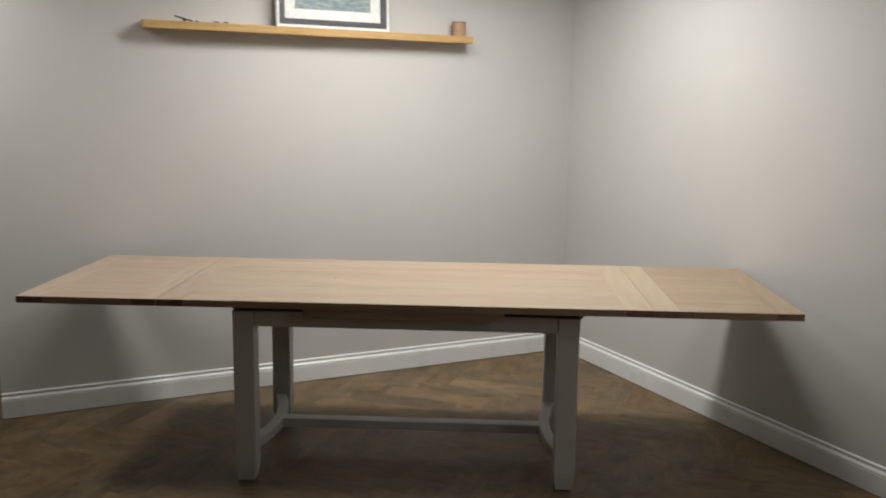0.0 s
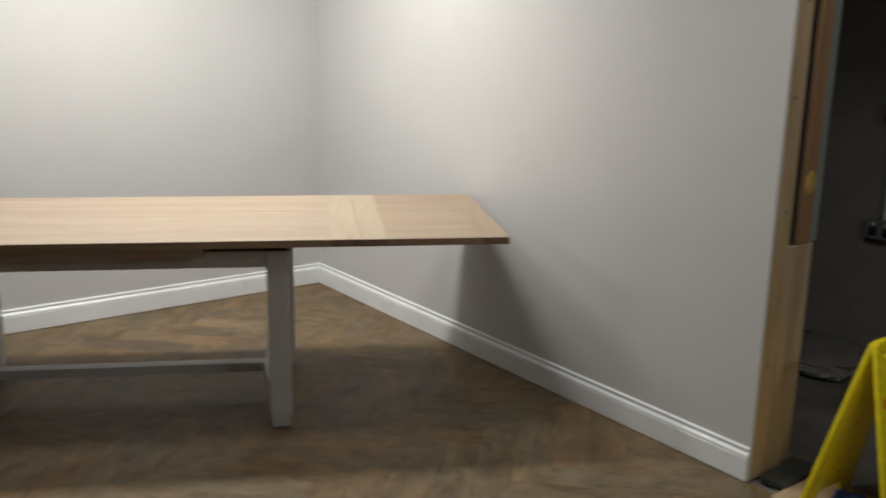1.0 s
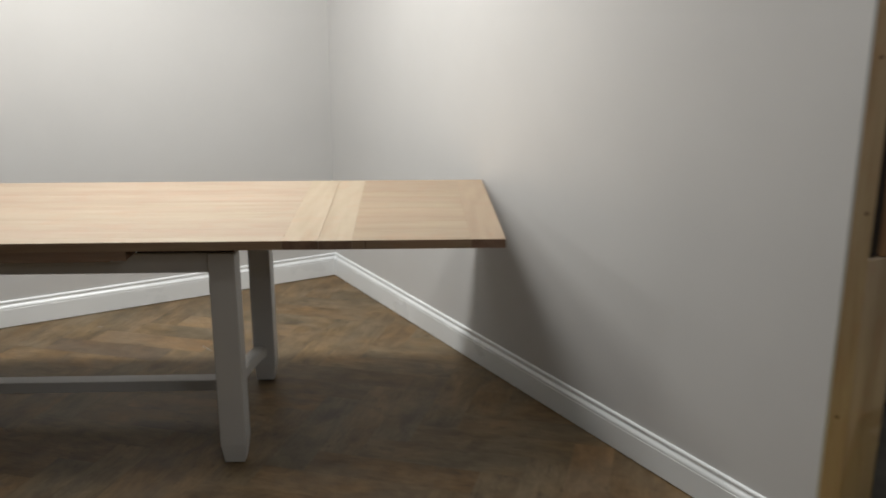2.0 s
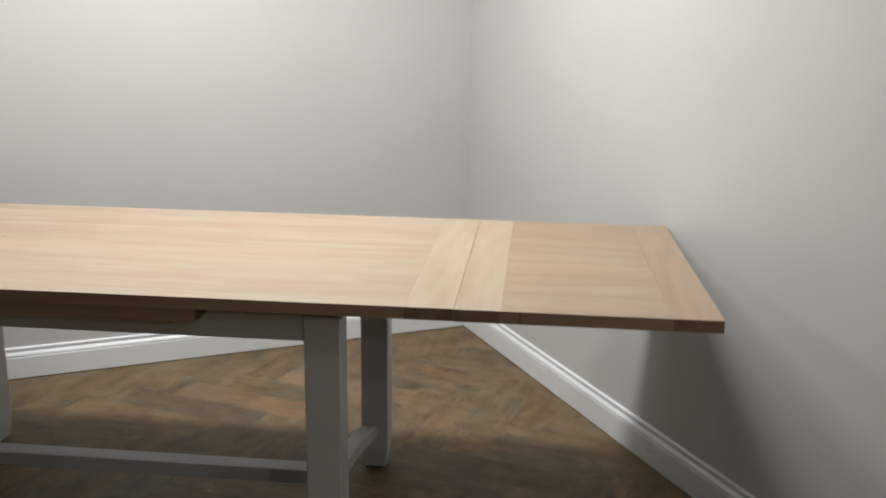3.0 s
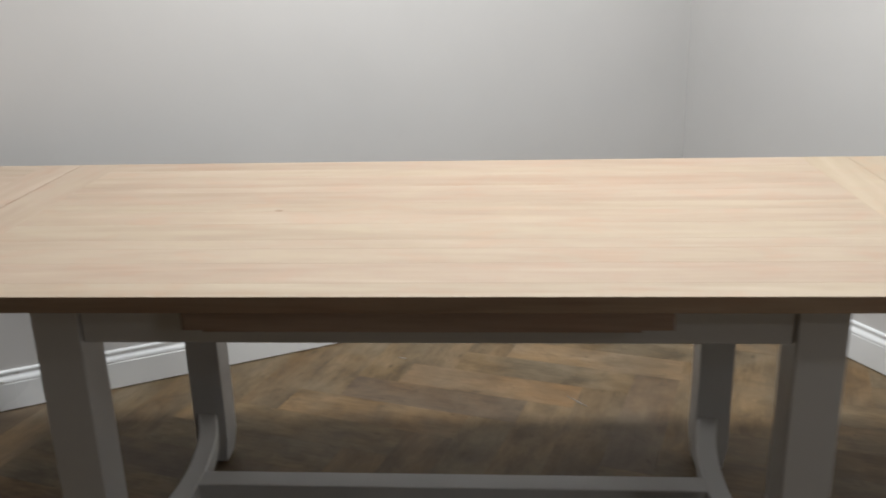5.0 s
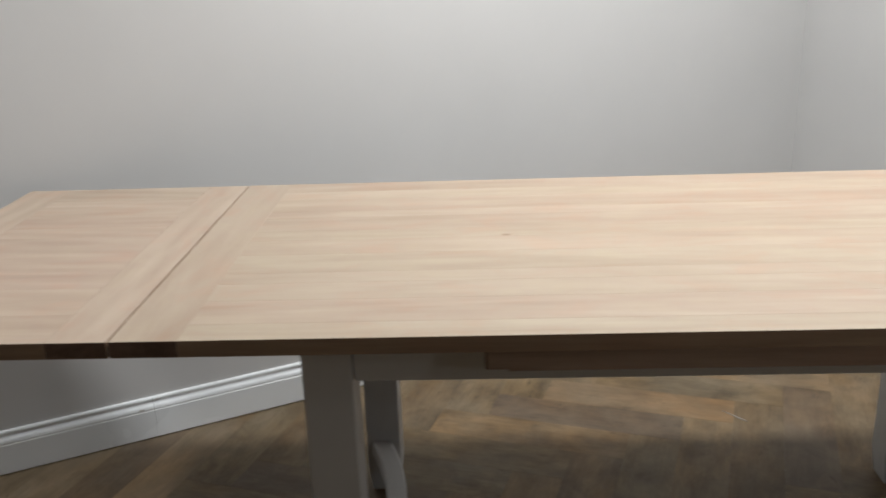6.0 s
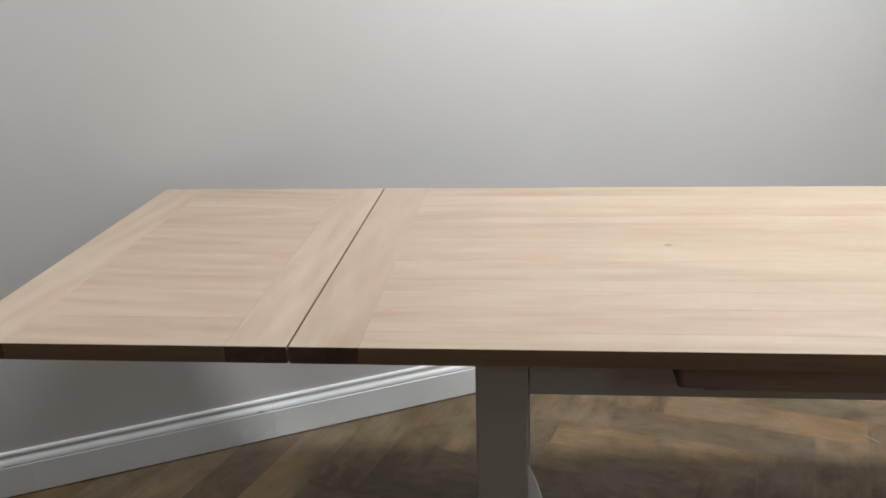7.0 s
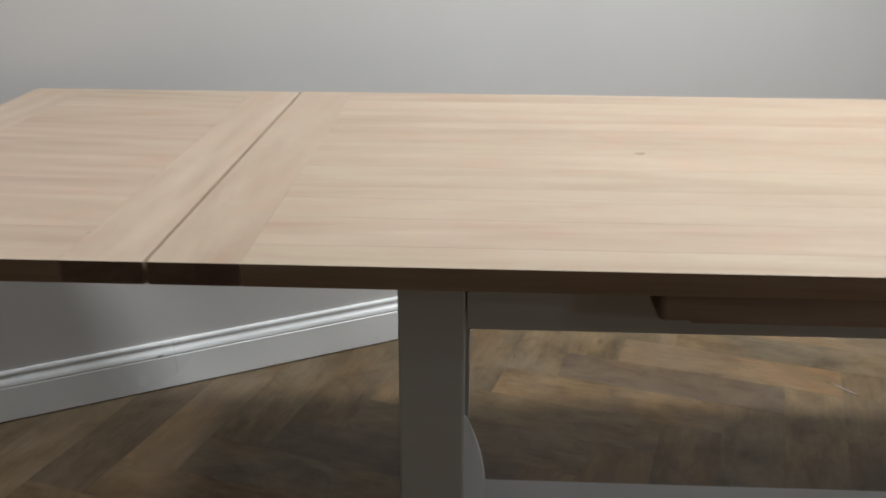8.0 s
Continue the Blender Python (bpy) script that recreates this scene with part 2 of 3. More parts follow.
FLOOR_WOOD = floor_oak("smoked_oak_floor", (0.086, 0.060, 0.032), (0.150, 0.108, 0.061), (0.218, 0.161, 0.098), 0.15)
FLOOR_PALE = floor_oak("pale_smoked_oak_floor", (0.136, 0.094, 0.053), (0.189, 0.135, 0.080), (0.248, 0.184, 0.116), 0.05)
FLOOR_DEEP = floor_oak("deep_smoked_oak_floor", (0.082, 0.058, 0.037), (0.122, 0.087, 0.056), (0.163, 0.120, 0.078), 0.05)
PINE = wood("pine_stud", (0.33, 0.225, 0.125), (0.45, 0.325, 0.20), (0.53, 0.405, 0.265), 0.06, 0.65, (1.2, 16.0, 16.0), 0.5)
GREY_PINE = wood("weathered_pine", (0.36, 0.28, 0.20), (0.45, 0.36, 0.265), (0.52, 0.43, 0.33), 0.05, 0.7, (1.2, 16.0, 16.0), 0.4)
OLD_PINE = wood("old_orange_pine", (0.24, 0.14, 0.072), (0.32, 0.195, 0.105), (0.38, 0.25, 0.145), 0.08, 0.6, (1.4, 26.0, 26.0), 0.5)
FOAM = plain("ochre_foam", (0.52, 0.36, 0.10), 0.8)
NAIL = plain("rusty_nail", (0.14, 0.075, 0.04), 0.6, 0.3)
# Near-black stand-in for shaded gaps: the table slot and the gap between studs.
GAP_SHADE = wood("gap_shade_board", (0.012, 0.008, 0.006), (0.018, 0.012, 0.009), (0.026, 0.018, 0.013), 0.1, 0.8)
# Plywood colour lowered to cut the light it bounces under the table.
PLY = wood("low_bounce_plywood", (0.10, 0.072, 0.045), (0.13, 0.095, 0.06), (0.16, 0.12, 0.08), 0.05, 0.7, (1.2, 14.0, 14.0), 0.2)
WALL = paint("warm_grey_wall_paint", (0.582, 0.5785, 0.571), 0.62, 0.025)
# Ceiling and closing walls are out of view, kept dark to cut bounce light.
CEILING = paint("low_bounce_ceiling", (0.17, 0.167, 0.16), 0.85, 0.05)
LOW_BOUNCE = paint("low_bounce_wall", (0.12, 0.115, 0.11), 0.9, 0.15, 0.6)
SKIRT = paint("white_gloss_wood_paint", (0.810, 0.837, 0.852), 0.28, 0.03, 0.05)
GREY = paint("grey_furniture_paint", (0.53, 0.53, 0.525), 0.45, 0.05, 0.08)
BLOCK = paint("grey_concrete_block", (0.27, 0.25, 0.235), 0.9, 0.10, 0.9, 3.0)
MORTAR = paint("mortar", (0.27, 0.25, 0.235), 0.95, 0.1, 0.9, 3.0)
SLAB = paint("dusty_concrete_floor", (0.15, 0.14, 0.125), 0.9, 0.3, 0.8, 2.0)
BOARD_EDGE = paint("green_grey_plasterboard", (0.22, 0.25, 0.235), 0.85, 0.1, 0.4)
BLACK = plain("black_rubber", (0.02, 0.02, 0.02), 0.6)
DARK_METAL = plain("dark_metal", (0.05, 0.05, 0.055), 0.4, 0.6)
STEEL = plain("pale_grey_plastic_pipe", (0.70, 0.70, 0.69), 0.45)
BOX_GREY = plain("grey_enamel", (0.20, 0.205, 0.21), 0.4)
WHITE_PLASTIC = plain("white_plastic", (0.75, 0.75, 0.73), 0.4)
YELLOW = plain("yellow_plastic", (0.84, 0.70, 0.015), 0.36)
RED_INK = plain("red_ink", (0.70, 0.035, 0.02), 0.5)
BLACK_INK = plain("black_ink", (0.015, 0.015, 0.015), 0.5)
BLUE = plain("blue_cloth", (0.03, 0.09, 0.35), 0.85)
BAG = plain("grey_plastic_sack", (0.20, 0.195, 0.185), 0.45)
DARK_BAG = plain("dark_grey_rubber", (0.055, 0.060, 0.055), 0.55)
FRAME_WHITE = plain("white_lacquer", (0.80, 0.80, 0.79), 0.35)
FRAME_DARK = wood("charcoal_stained_frame", (0.035, 0.037, 0.043), (0.06, 0.062, 0.07), (0.10, 0.10, 0.11), 0.05, 0.5)
MAT_CARD = plain("white_mount_card", (0.83, 0.83, 0.82), 0.9)
POT = plain("tan_card_pot", (0.46, 0.30, 0.19), 0.8)
KNOT = plain("dark_knot", (0.255, 0.18, 0.12), 0.6)
CHIP = plain("chipped_paint_filler", (0.62, 0.61, 0.60), 0.8)
CRUMB = plain("white_plaster", (0.36, 0.34, 0.31), 0.9)


def sea_picture():
    m, nt, bsdf = material("sea_print")
    n1 = node(nt, "ShaderNodeTexNoise", Scale=5.0, Detail=8.0, Roughness=0.7, Distortion=0.6)
    nt.links.new(coords(nt, (3, 1, 12), False).outputs[0], n1.inputs["Vector"])
    r = ramp(nt, [(0.3, (0.12, 0.17, 0.20)), (0.5, (0.24, 0.31, 0.33)), (0.62, (0.36, 0.43, 0.42)), (0.75, (0.62, 0.66, 0.66))])
    nt.links.new(n1.outputs[0], r.inputs[0])
    nt.links.new(r.outputs[0], bsdf.inputs["Base Color"])
    bsdf.inputs["Roughness"].default_value = 0.6
    return m


SEA = sea_picture()


# ---- mesh helpers ----
def box(bm, x0, x1, y0, y1, z0, z1, bevel=0.0, segments=1):
    """A box, its edges rounded by bevel."""
    made = bmesh.ops.create_cube(bm, size=1)["verts"]
    for v in made:
        v.co = Vector(((x0 + x1) / 2 + v.co.x * (x1 - x0), (y0 + y1) / 2 + v.co.y * (y1 - y0), (z0 + z1) / 2 + v.co.z * (z1 - z0)))
    if bevel:
        edges = list({e for v in made for e in v.link_edges})
        bmesh.ops.bevel(bm, geom=edges, offset=bevel, segments=segments, profile=0.5, affect="EDGES")
    return bm


def boxed(*args, **kw):
    return box(bmesh.new(), *args, **kw)


def cylinder(bm, radius, z0, z1, sides=24, m=Matrix(), radius2=None):
    bmesh.ops.create_cone(bm, cap_ends=True, segments=sides, radius1=radius, radius2=radius if radius2 is None else radius2, depth=z1 - z0,
                          matrix=m @ Matrix.Translation((0, 0, (z0 + z1) / 2)))
    return bm


def lathe(profile, sides=32):
    """A solid turned about z from (radius, height) pairs."""
    bm = bmesh.new()
    rings = [[bm.verts.new((r * math.cos(2 * math.pi * i / sides), r * math.sin(2 * math.pi * i / sides), z)) for i in range(sides)] for r, z in profile]
    for a, b in zip(rings, rings[1:]):
        for i in range(sides):
            bm.faces.new((a[i], a[(i + 1) % sides], b[(i + 1) % sides], b[i]))
    bm.faces.new(rings[0][::-1])
    bm.faces.new(rings[-1])
    return bm


def prism(points, axis, lo, hi):
    """A polygon of (u, v) pairs pushed along axis 'x', 'y' or 'z'."""
    bm = bmesh.new()
    put = {"x": lambda u, v, w: (w, u, v), "y": lambda u, v, w: (u, w, v), "z": lambda u, v, w: (u, v, w)}[axis]
    a = [bm.verts.new(put(u, v, lo)) for u, v in points]
    b = [bm.verts.new(put(u, v, hi)) for u, v in points]
    n = len(points)
    for i in range(n):
        bm.faces.new((a[i], a[(i + 1) % n], b[(i + 1) % n], b[i]))
    bm.faces.new(a[::-1])
    bm.faces.new(b)
    bmesh.ops.recalc_face_normals(bm, faces=bm.faces)
    return bm


def link(name, bm, mats, smooth=False):
    me = bpy.data.meshes.new(name)
    bmesh.ops.recalc_face_normals(bm, faces=bm.faces)
    bm.to_mesh(me)
    bm.free()
    for m in mats if isinstance(mats, (list, tuple)) else [mats]:
        me.materials.append(m)
    if smooth:
        for p in me.polygons:
            p.use_smooth = True
        me.set_sharp_from_angle(angle=radians(35))
    return new(name, me)


def part(name, bm, mats, parent, label="", smooth=False, m=None):
    ob = link(name, bm, mats, smooth)
    ob.parent = parent
    if m is not None:
        ob.matrix_basis = m
    return tagged(ob, label)


def thing(name, m, label, category, group=""):
    ob = new(name)
    ob.empty_display_size = 0.1
    ob.matrix_basis = m
    return tagged(ob, label, category, group)


def setting(name, bm, mats, label, category, m=ROOM, smooth=False):
    ob = link(name, bm, mats, smooth)
    ob.matrix_basis = m
    return tagged(ob, label, category, kind="structure")


# ---- walls, floor slab, ceiling ----
T = 0.016                                   # the skirting's thickness: wall faces lie this far behind its face
END_X, END_Y = -3.13, -3.056                 # where the back wall and the right wall stop
setting("wall_north", boxed(END_X, 0.28, T, 0.15, 0, HIGH), WALL, "smooth warm light grey painted wall behind the table", "wall")
setting("wall_north_far", boxed(-ROOM_W, END_X - 0.045, 0.10, 0.25, 0, HIGH), WALL, "plain grey wall beyond the end of the main wall", "wall")
setting("door_post_west", boxed(END_X - 0.045, END_X, T + 0.002, 0.15, 0, HIGH, bevel=0.002), PINE, "bare pine post closing the end of the wall", "post")
setting("wall_east", boxed(T, 0.028, END_Y, T, 0, HIGH), WALL, "smooth warm light grey painted wall beside the table", "wall")
setting("wall_east_core", boxed(0.028, 0.262, -2.96, T, 0, HIGH), WALL, "core of the wall beside the table", "wall")
# unseen doorway end, set far off to let lamp light into the store
setting("wall_east_near", boxed(T, 0.28, -ROOM_D, -5.30, 0, HIGH), WALL, "plain grey wall beyond the doorway", "wall")
setting("wall_east_header", boxed(T, 0.28, -5.30, END_Y - 0.002, 2.12, HIGH), WALL, "wall above the doorway", "wall")
setting("wall_west", boxed(-ROOM_W - 0.15, -ROOM_W, -ROOM_D, 0.25, 0, HIGH), LOW_BOUNCE, "unseen dark grey wall at the far side, cuts bounce light", "wall")
setting("wall_south", boxed(-ROOM_W - 0.15, 0.28, -ROOM_D - 0.15, -ROOM_D, 0, HIGH), LOW_BOUNCE, "unseen dark grey wall behind the camera, cuts bounce light", "wall")
setting("ceiling", boxed(-ROOM_W - 0.15, 0.28, -ROOM_D - 0.15, 0.25, HIGH, HIGH + 0.12), CEILING, "plain unseen ceiling, darkened to cut bounce light", "ceiling")
floor = setting("floor", boxed(-3.2, 0.12, -ROOM_D, 0.1, -0.10, -0.0135), MORTAR, "herringbone parquet floor of smoked brown oak", "floor")
setting("floor_subfloor", boxed(-ROOM_W, -3.204, -ROOM_D, 0.1, -0.10, -0.003), PLY, "plywood floor beyond the parquet edge, darkened to cut bounce light", "floor")

# the unfinished doorway: bare studs at the end of the right wall
post = thing("door_post_east", ROOM, "unfinished doorway jamb of bare pine studs", "door jamb")
post["kind"] = "structure"


def stud(name, x0, x1, y0, y1, z0, z1, mat, label):
    bm = boxed(z0, z1, -(x1 - x0) / 2, (x1 - x0) / 2, -(y1 - y0) / 2, (y1 - y0) / 2, bevel=0.0025)
    m = Matrix(((0, 1, 0, (x0 + x1) / 2), (0, 0, 1, (y0 + y1) / 2), (1, 0, 0, 0), (0, 0, 0, 1)))
    return part(name, bm, mat, post, label, m=m)


stud("stud", 0.0285, 0.112, END_Y - 0.001, -3.008, 0.0, HIGH, PINE, "pale pine stud with nail holes")
stud("stud", 0.1165, 0.268, END_Y + 0.007, -3.008, 0.0, 0.823, GREY_PINE, "short pine board, sawn off at the top")
stud("stud", 0.177, 0.243, -3.050, -2.985, 0.825, HIGH, OLD_PINE, "old orange pine stud")
# this board paints the dark gap between the studs
stud("backing_board", 0.1135, 0.1755, -3.036, -2.960, 0.825, HIGH, GAP_SHADE, "near-black board in place of the shaded gap between studs")
stud("plasterboard_edge", 0.2435, 0.292, -3.044, -2.80, 0.825, HIGH, BOARD_EDGE, "greenish grey plasterboard edge")
foam = bmesh.new()
bmesh.ops.create_icosphere(foam, subdivisions=3, radius=1)
for v in foam.verts:
    k = 1 + 0.25 * noise.noise(v.co * 2.1)
    v.co = Vector((v.co.x * 0.030 * k, v.co.y * 0.004 * k, v.co.z * 0.040 * k))
part("foam_patch", foam, FOAM, post, "ochre patch of hardened foam on the old stud", smooth=True, m=pose(0.210, -3.050, 1.035))
for z in (0.95, 1.32, 1.62, 0.42):
    nail = cylinder(bmesh.new(), 0.0055, -0.0015, 0.001, 12)
    part("nail_hole", nail, NAIL, post, "dark nail hole", m=pose(0.068 + 0.012 * math.sin(9 * z), END_Y - 0.0012, z, 90))

# the dark room beyond the doorway
BACK_X = 1.70
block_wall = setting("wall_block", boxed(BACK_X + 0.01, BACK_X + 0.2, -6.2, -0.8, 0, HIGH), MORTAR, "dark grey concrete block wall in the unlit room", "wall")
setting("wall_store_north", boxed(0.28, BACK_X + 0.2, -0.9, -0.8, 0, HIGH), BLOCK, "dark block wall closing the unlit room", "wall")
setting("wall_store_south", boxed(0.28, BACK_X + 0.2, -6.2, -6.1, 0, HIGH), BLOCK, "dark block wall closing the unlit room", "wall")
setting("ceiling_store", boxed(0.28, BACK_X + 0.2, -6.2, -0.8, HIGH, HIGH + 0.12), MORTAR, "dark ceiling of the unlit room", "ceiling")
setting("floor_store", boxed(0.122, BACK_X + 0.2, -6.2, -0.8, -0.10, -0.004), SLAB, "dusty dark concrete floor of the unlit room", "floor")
setting("threshold", boxed(-0.02, 0.255, -5.30, -3.172, -0.0038, 0.012, bevel=0.004), PINE, "worn pine threshold board in the doorway", "threshold")


# ---- skirting boards ----
PROFILE = [(0.0, 0.0), (0.007, 0.0), (0.007, 0.0028), (0.0148, 0.0028), (0.016, 0.0042), (0.016, 0.086), (0.0145, 0.0875), (0.0145, 0.0895), (0.0158, 0.0915), (0.0150, 0.0965), (0.0125, 0.1010), (0.0095, 0.1035),
           (0.0075, 0.1060), (0.0068, 0.1095), (0.0072, 0.1125), (0.0085, 0.1150), (0.0085, 0.1195), (0.0065, 0.1230), (0.0035, 0.1245), (0.0, 0.1245)]


def skirting(name, along, start, stop, mitre_end):
    """A moulded board along 'x' (back wall) or 'y' (right wall), mitred into the corner where asked."""
    bm = bmesh.new()
    rows = []
    for t in (start, stop):
        ring = []
        for off, z in PROFILE:
            w = T - off if (mitre_end and t == stop) else t
            ring.append(bm.verts.new((w, T - off, z) if along == "x" else (T - off, w, z)))
        rows.append(ring)
    n = len(PROFILE)
    for i in range(n):
        bm.faces.new((rows[0][i], rows[0][(i + 1) % n], rows[1][(i + 1) % n], rows[1][i]))
    bm.faces.new(rows[0][::-1])
    bm.faces.new(rows[1])
    ob = link(name, bm, SKIRT, smooth=True)
    ob.matrix_basis = ROOM
    return tagged(ob, "white painted moulded skirting board along the wall", "skirting board", kind="structure")


skirts = [skirting("baseboard_1", "x", END_X + 0.002, -2.4004, False), skirting("baseboard_2", "x", -2.40, 0.0, True)]
skirting("baseboard_3", "y", END_Y + 0.001, 0.0, True)


for x, y, z, sx, sz in ((-2.435, -0.0006, 0.094, 0.009, 0.0035), (-2.388, 0.0070, 0.1165, 0.005, 0.002)):
    chip = lathe([(1.0, 0.0), (1.0, 1.0)], 14)
    for v in chip.verts:
        v.co = Vector((v.co.x * sx, v.co.z * 0.0006, v.co.y * sz))
    chip_ob = part("chip", chip, CHIP, skirts[1 if x > -2.4 else 0], "small chip in the white paint")
    chip_ob.matrix_basis = pose(x, y, z)


# ---- dining table ----
TX0, TX1, TY1, TOP, UNDER = -0.677, 1.206, 0.9116, 0.770, 0.743
LX0, LX1 = -1.223, 1.757
table = thing("dining_table", pose(0, 0, 0), "grey painted farmhouse dining table with pale oak top, both leaves out", "dining table")


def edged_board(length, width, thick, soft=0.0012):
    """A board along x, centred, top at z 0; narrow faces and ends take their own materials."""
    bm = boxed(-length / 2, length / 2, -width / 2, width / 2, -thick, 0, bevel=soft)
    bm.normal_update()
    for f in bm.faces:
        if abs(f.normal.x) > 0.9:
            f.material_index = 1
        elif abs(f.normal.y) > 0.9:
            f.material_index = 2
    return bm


def staves(x0, x1, y0, y1, widths, parent, top, timber):
    y = y0
    total = sum(widths)
    for i, w in enumerate(widths):
        step = (y1 - y0) * w / total
        bm = edged_board(x1 - x0 - 0.0001, step - 0.0001, TOP - UNDER, 0.0003)
        part("board", bm, [timber, OAK_END, OAK_EDGE_SHADED], parent, m=pose((x0 + x1) / 2, y + step / 2, top))
        y += step


def band(x0, x1, y0, y1, parent, top, timber):
    bm = edged_board(y1 - y0, x1 - x0 - 0.0001, TOP - UNDER, 0.0004)
    part("end_band", bm, [timber, OAK_END_PALE if x0 > 0 else OAK_END, OAK_EDGE_SHADED], parent, "pale oak cross band", m=pose((x0 + x1) / 2, (y0 + y1) / 2, top, 0, 0, 90))


tabletop = part("tabletop", boxed(TX0 + 0.01, TX1 - 0.01, 0.01, TY1 - 0.01, UNDER + 0.004, TOP - 0.006), OAK, table, "pale oiled oak top of glued boards")
staves(-0.573, 1.101, 0, TY1, [0.7, 1.1, 0.9, 0.6, 1.15, 1.0, 0.7, 1.05, 0.55, 1.1, 0.8, 0.9], tabletop, TOP, OAK)
band(TX0, -0.573, 0, TY1, tabletop, TOP, OAK)
band(1.101, TX1, 0, TY1, tabletop, TOP, OAK_LIGHT)
for x0, x1, b0, b1, drop, dy, timber, inner in ((LX0, TX0 - 0.004, -1.120, -0.776, -0.001, 0.002, OAK_PINK, OAK_PINK), (TX1 + 0.0007, LX1, 1.305, 1.655, 0.0, -0.002, OAK_TAN, OAK_LIGHT)):
    leaf = part("extension_leaf", boxed(x0 + 0.01, x1 - 0.01, 0.01 + dy, TY1 - 0.01 + dy, UNDER + 0.004, TOP - 0.006), timber, table, "pale oak pull-out leaf")
    staves(b0, b1, dy, TY1 + dy, [1.0, 1.1, 0.7, 1.05, 0.95, 0.6, 0.85, 1.1, 1.0], leaf, TOP + drop, timber)
    band(x0, b0, dy, TY1 + dy, leaf, TOP + drop, OAK_PINK if x0 < 0 else inner)
    band(b1, x1, dy, TY1 + dy, leaf, TOP + drop, inner if x0 < 0 else OAK_TAN)


knot_bm = lathe([(0.008, 0.0), (0.008, 0.0003)], 20)
for v in knot_bm.verts:
    v.co.y *= 0.55
part("knot", knot_bm, KNOT, tabletop, "small dark knot", m=pose(-0.067, 0.478, TOP))


def leg_mesh():
    """A square post, pared to a smaller foot."""
    h = 0.041
    bm = bmesh.new()
    rings = [[bm.verts.new((sx * s, sy * s, z)) for sx, sy in ((-1, -1), (1, -1), (1, 1), (-1, 1))] for s, z in ((h - 0.0085, 0.0045), (h - 0.008, 0.010), (h, 0.070), (h, 0.7085))]
    for a, b in zip(rings, rings[1:]):
        for i in range(4):
            bm.faces.new((a[i], a[(i + 1) % 4], b[(i + 1) % 4], b[i]))
    bm.faces.new(rings[0][::-1])
    bm.faces.new(rings[-1])
    bmesh.ops.bevel(bm, geom=[e for e in bm.edges], offset=0.0025, segments=2, profile=0.5, affect="EDGES")
    return bm


LEG_X, LEG_Y = (-0.3697, 0.9023), (0.135, 0.797)
for x in LEG_X:
    for y in LEG_Y:
        leg = part("leg", leg_mesh(), GREY, table, "square grey painted leg", m=pose(x, y, 0))
        part("glide", cylinder(bmesh.new(), 0.026, 0.0, 0.006, 20), BLACK, leg, "black foot glide")
part("apron", boxed(LEG_X[0] + 0.0425, LEG_X[1] - 0.0425, 0.104, 0.126, 0.6455, 0.708, bevel=0.0015), GREY, table, "grey painted apron rail")
part("apron", boxed(LEG_X[0] + 0.0425, LEG_X[1] - 0.0425, 0.812, 0.834, 0.6455, 0.708, bevel=0.0015), GREY, table, "grey painted apron rail")
for x in (LEG_X[0] + 0.052, LEG_X[1] - 0.052):
    part("end_rail", boxed(x - 0.011, x + 0.011, 0.1265, 0.8115, 0.655, 0.708, bevel=0.0015), GREY, table, "grey painted end rail")
for y in LEG_Y:
    part("bracket", prism([(LEG_X[1] + 0.0405, 0.698), (LEG_X[1] + 0.060, 0.7225), (LEG_X[1] + 0.060, 0.7425), (LEG_X[1] + 0.0405, 0.7425)], "y", y - 0.034, y + 0.034), GREY, table, "small chamfered bracket beside the leg")
# sliders that carry the leaves, and the brown guide board under the front edge
for y in (0.25, 0.66):
    for x0, x1 in ((-0.92, -0.117), (0.650, 1.44)):
        part("slider", boxed(x0, x1, y - 0.02, y + 0.02, 0.7085, 0.7425), LIP_WOOD, table, "brown wooden leaf slider")
guide = prism([(-0.115, 0.7428), (-0.115, 0.7138), (-0.080, 0.7138), (-0.080, 0.7110), (0.600, 0.7110), (0.600, 0.7145), (0.648, 0.7145), (0.648, 0.7428)], "y", 0.0015, 0.9)
bmesh.ops.bevel(guide, geom=[e for e in guide.edges if all(abs(v.co.x + 0.115) < 1e-4 and abs(v.co.y - 0.0015) < 1e-4 for v in e.verts)],
                offset=0.007, segments=4, profile=0.5, affect="EDGES")
guide.normal_update()
# ends take the dark end grain, whose colour also carries their shade
for f in guide.faces:
    if abs(f.normal.x) > 0.9:
        f.material_index = 1
# near-black rails stand in for the shade in the slot beside the centre board
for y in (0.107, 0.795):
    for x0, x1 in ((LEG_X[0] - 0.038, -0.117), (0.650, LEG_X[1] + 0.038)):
        part("slot_rail", boxed(x0, x1, y, y + 0.02, 0.7087, 0.7424), GAP_SHADE, table, "near-black rail in place of the shaded slot under the top")
# dark joint in the front edge of the right leaf
part("edge_knot", boxed(1.3435, 1.3465, -0.0026, 0.004, UNDER + 0.001, TOP - 0.002), OAK_END, table, "dark crack in the board edge")
part("guide_board", guide, [LIP_WOOD, OAK_END], table, "brown oak centre board that carries the top")


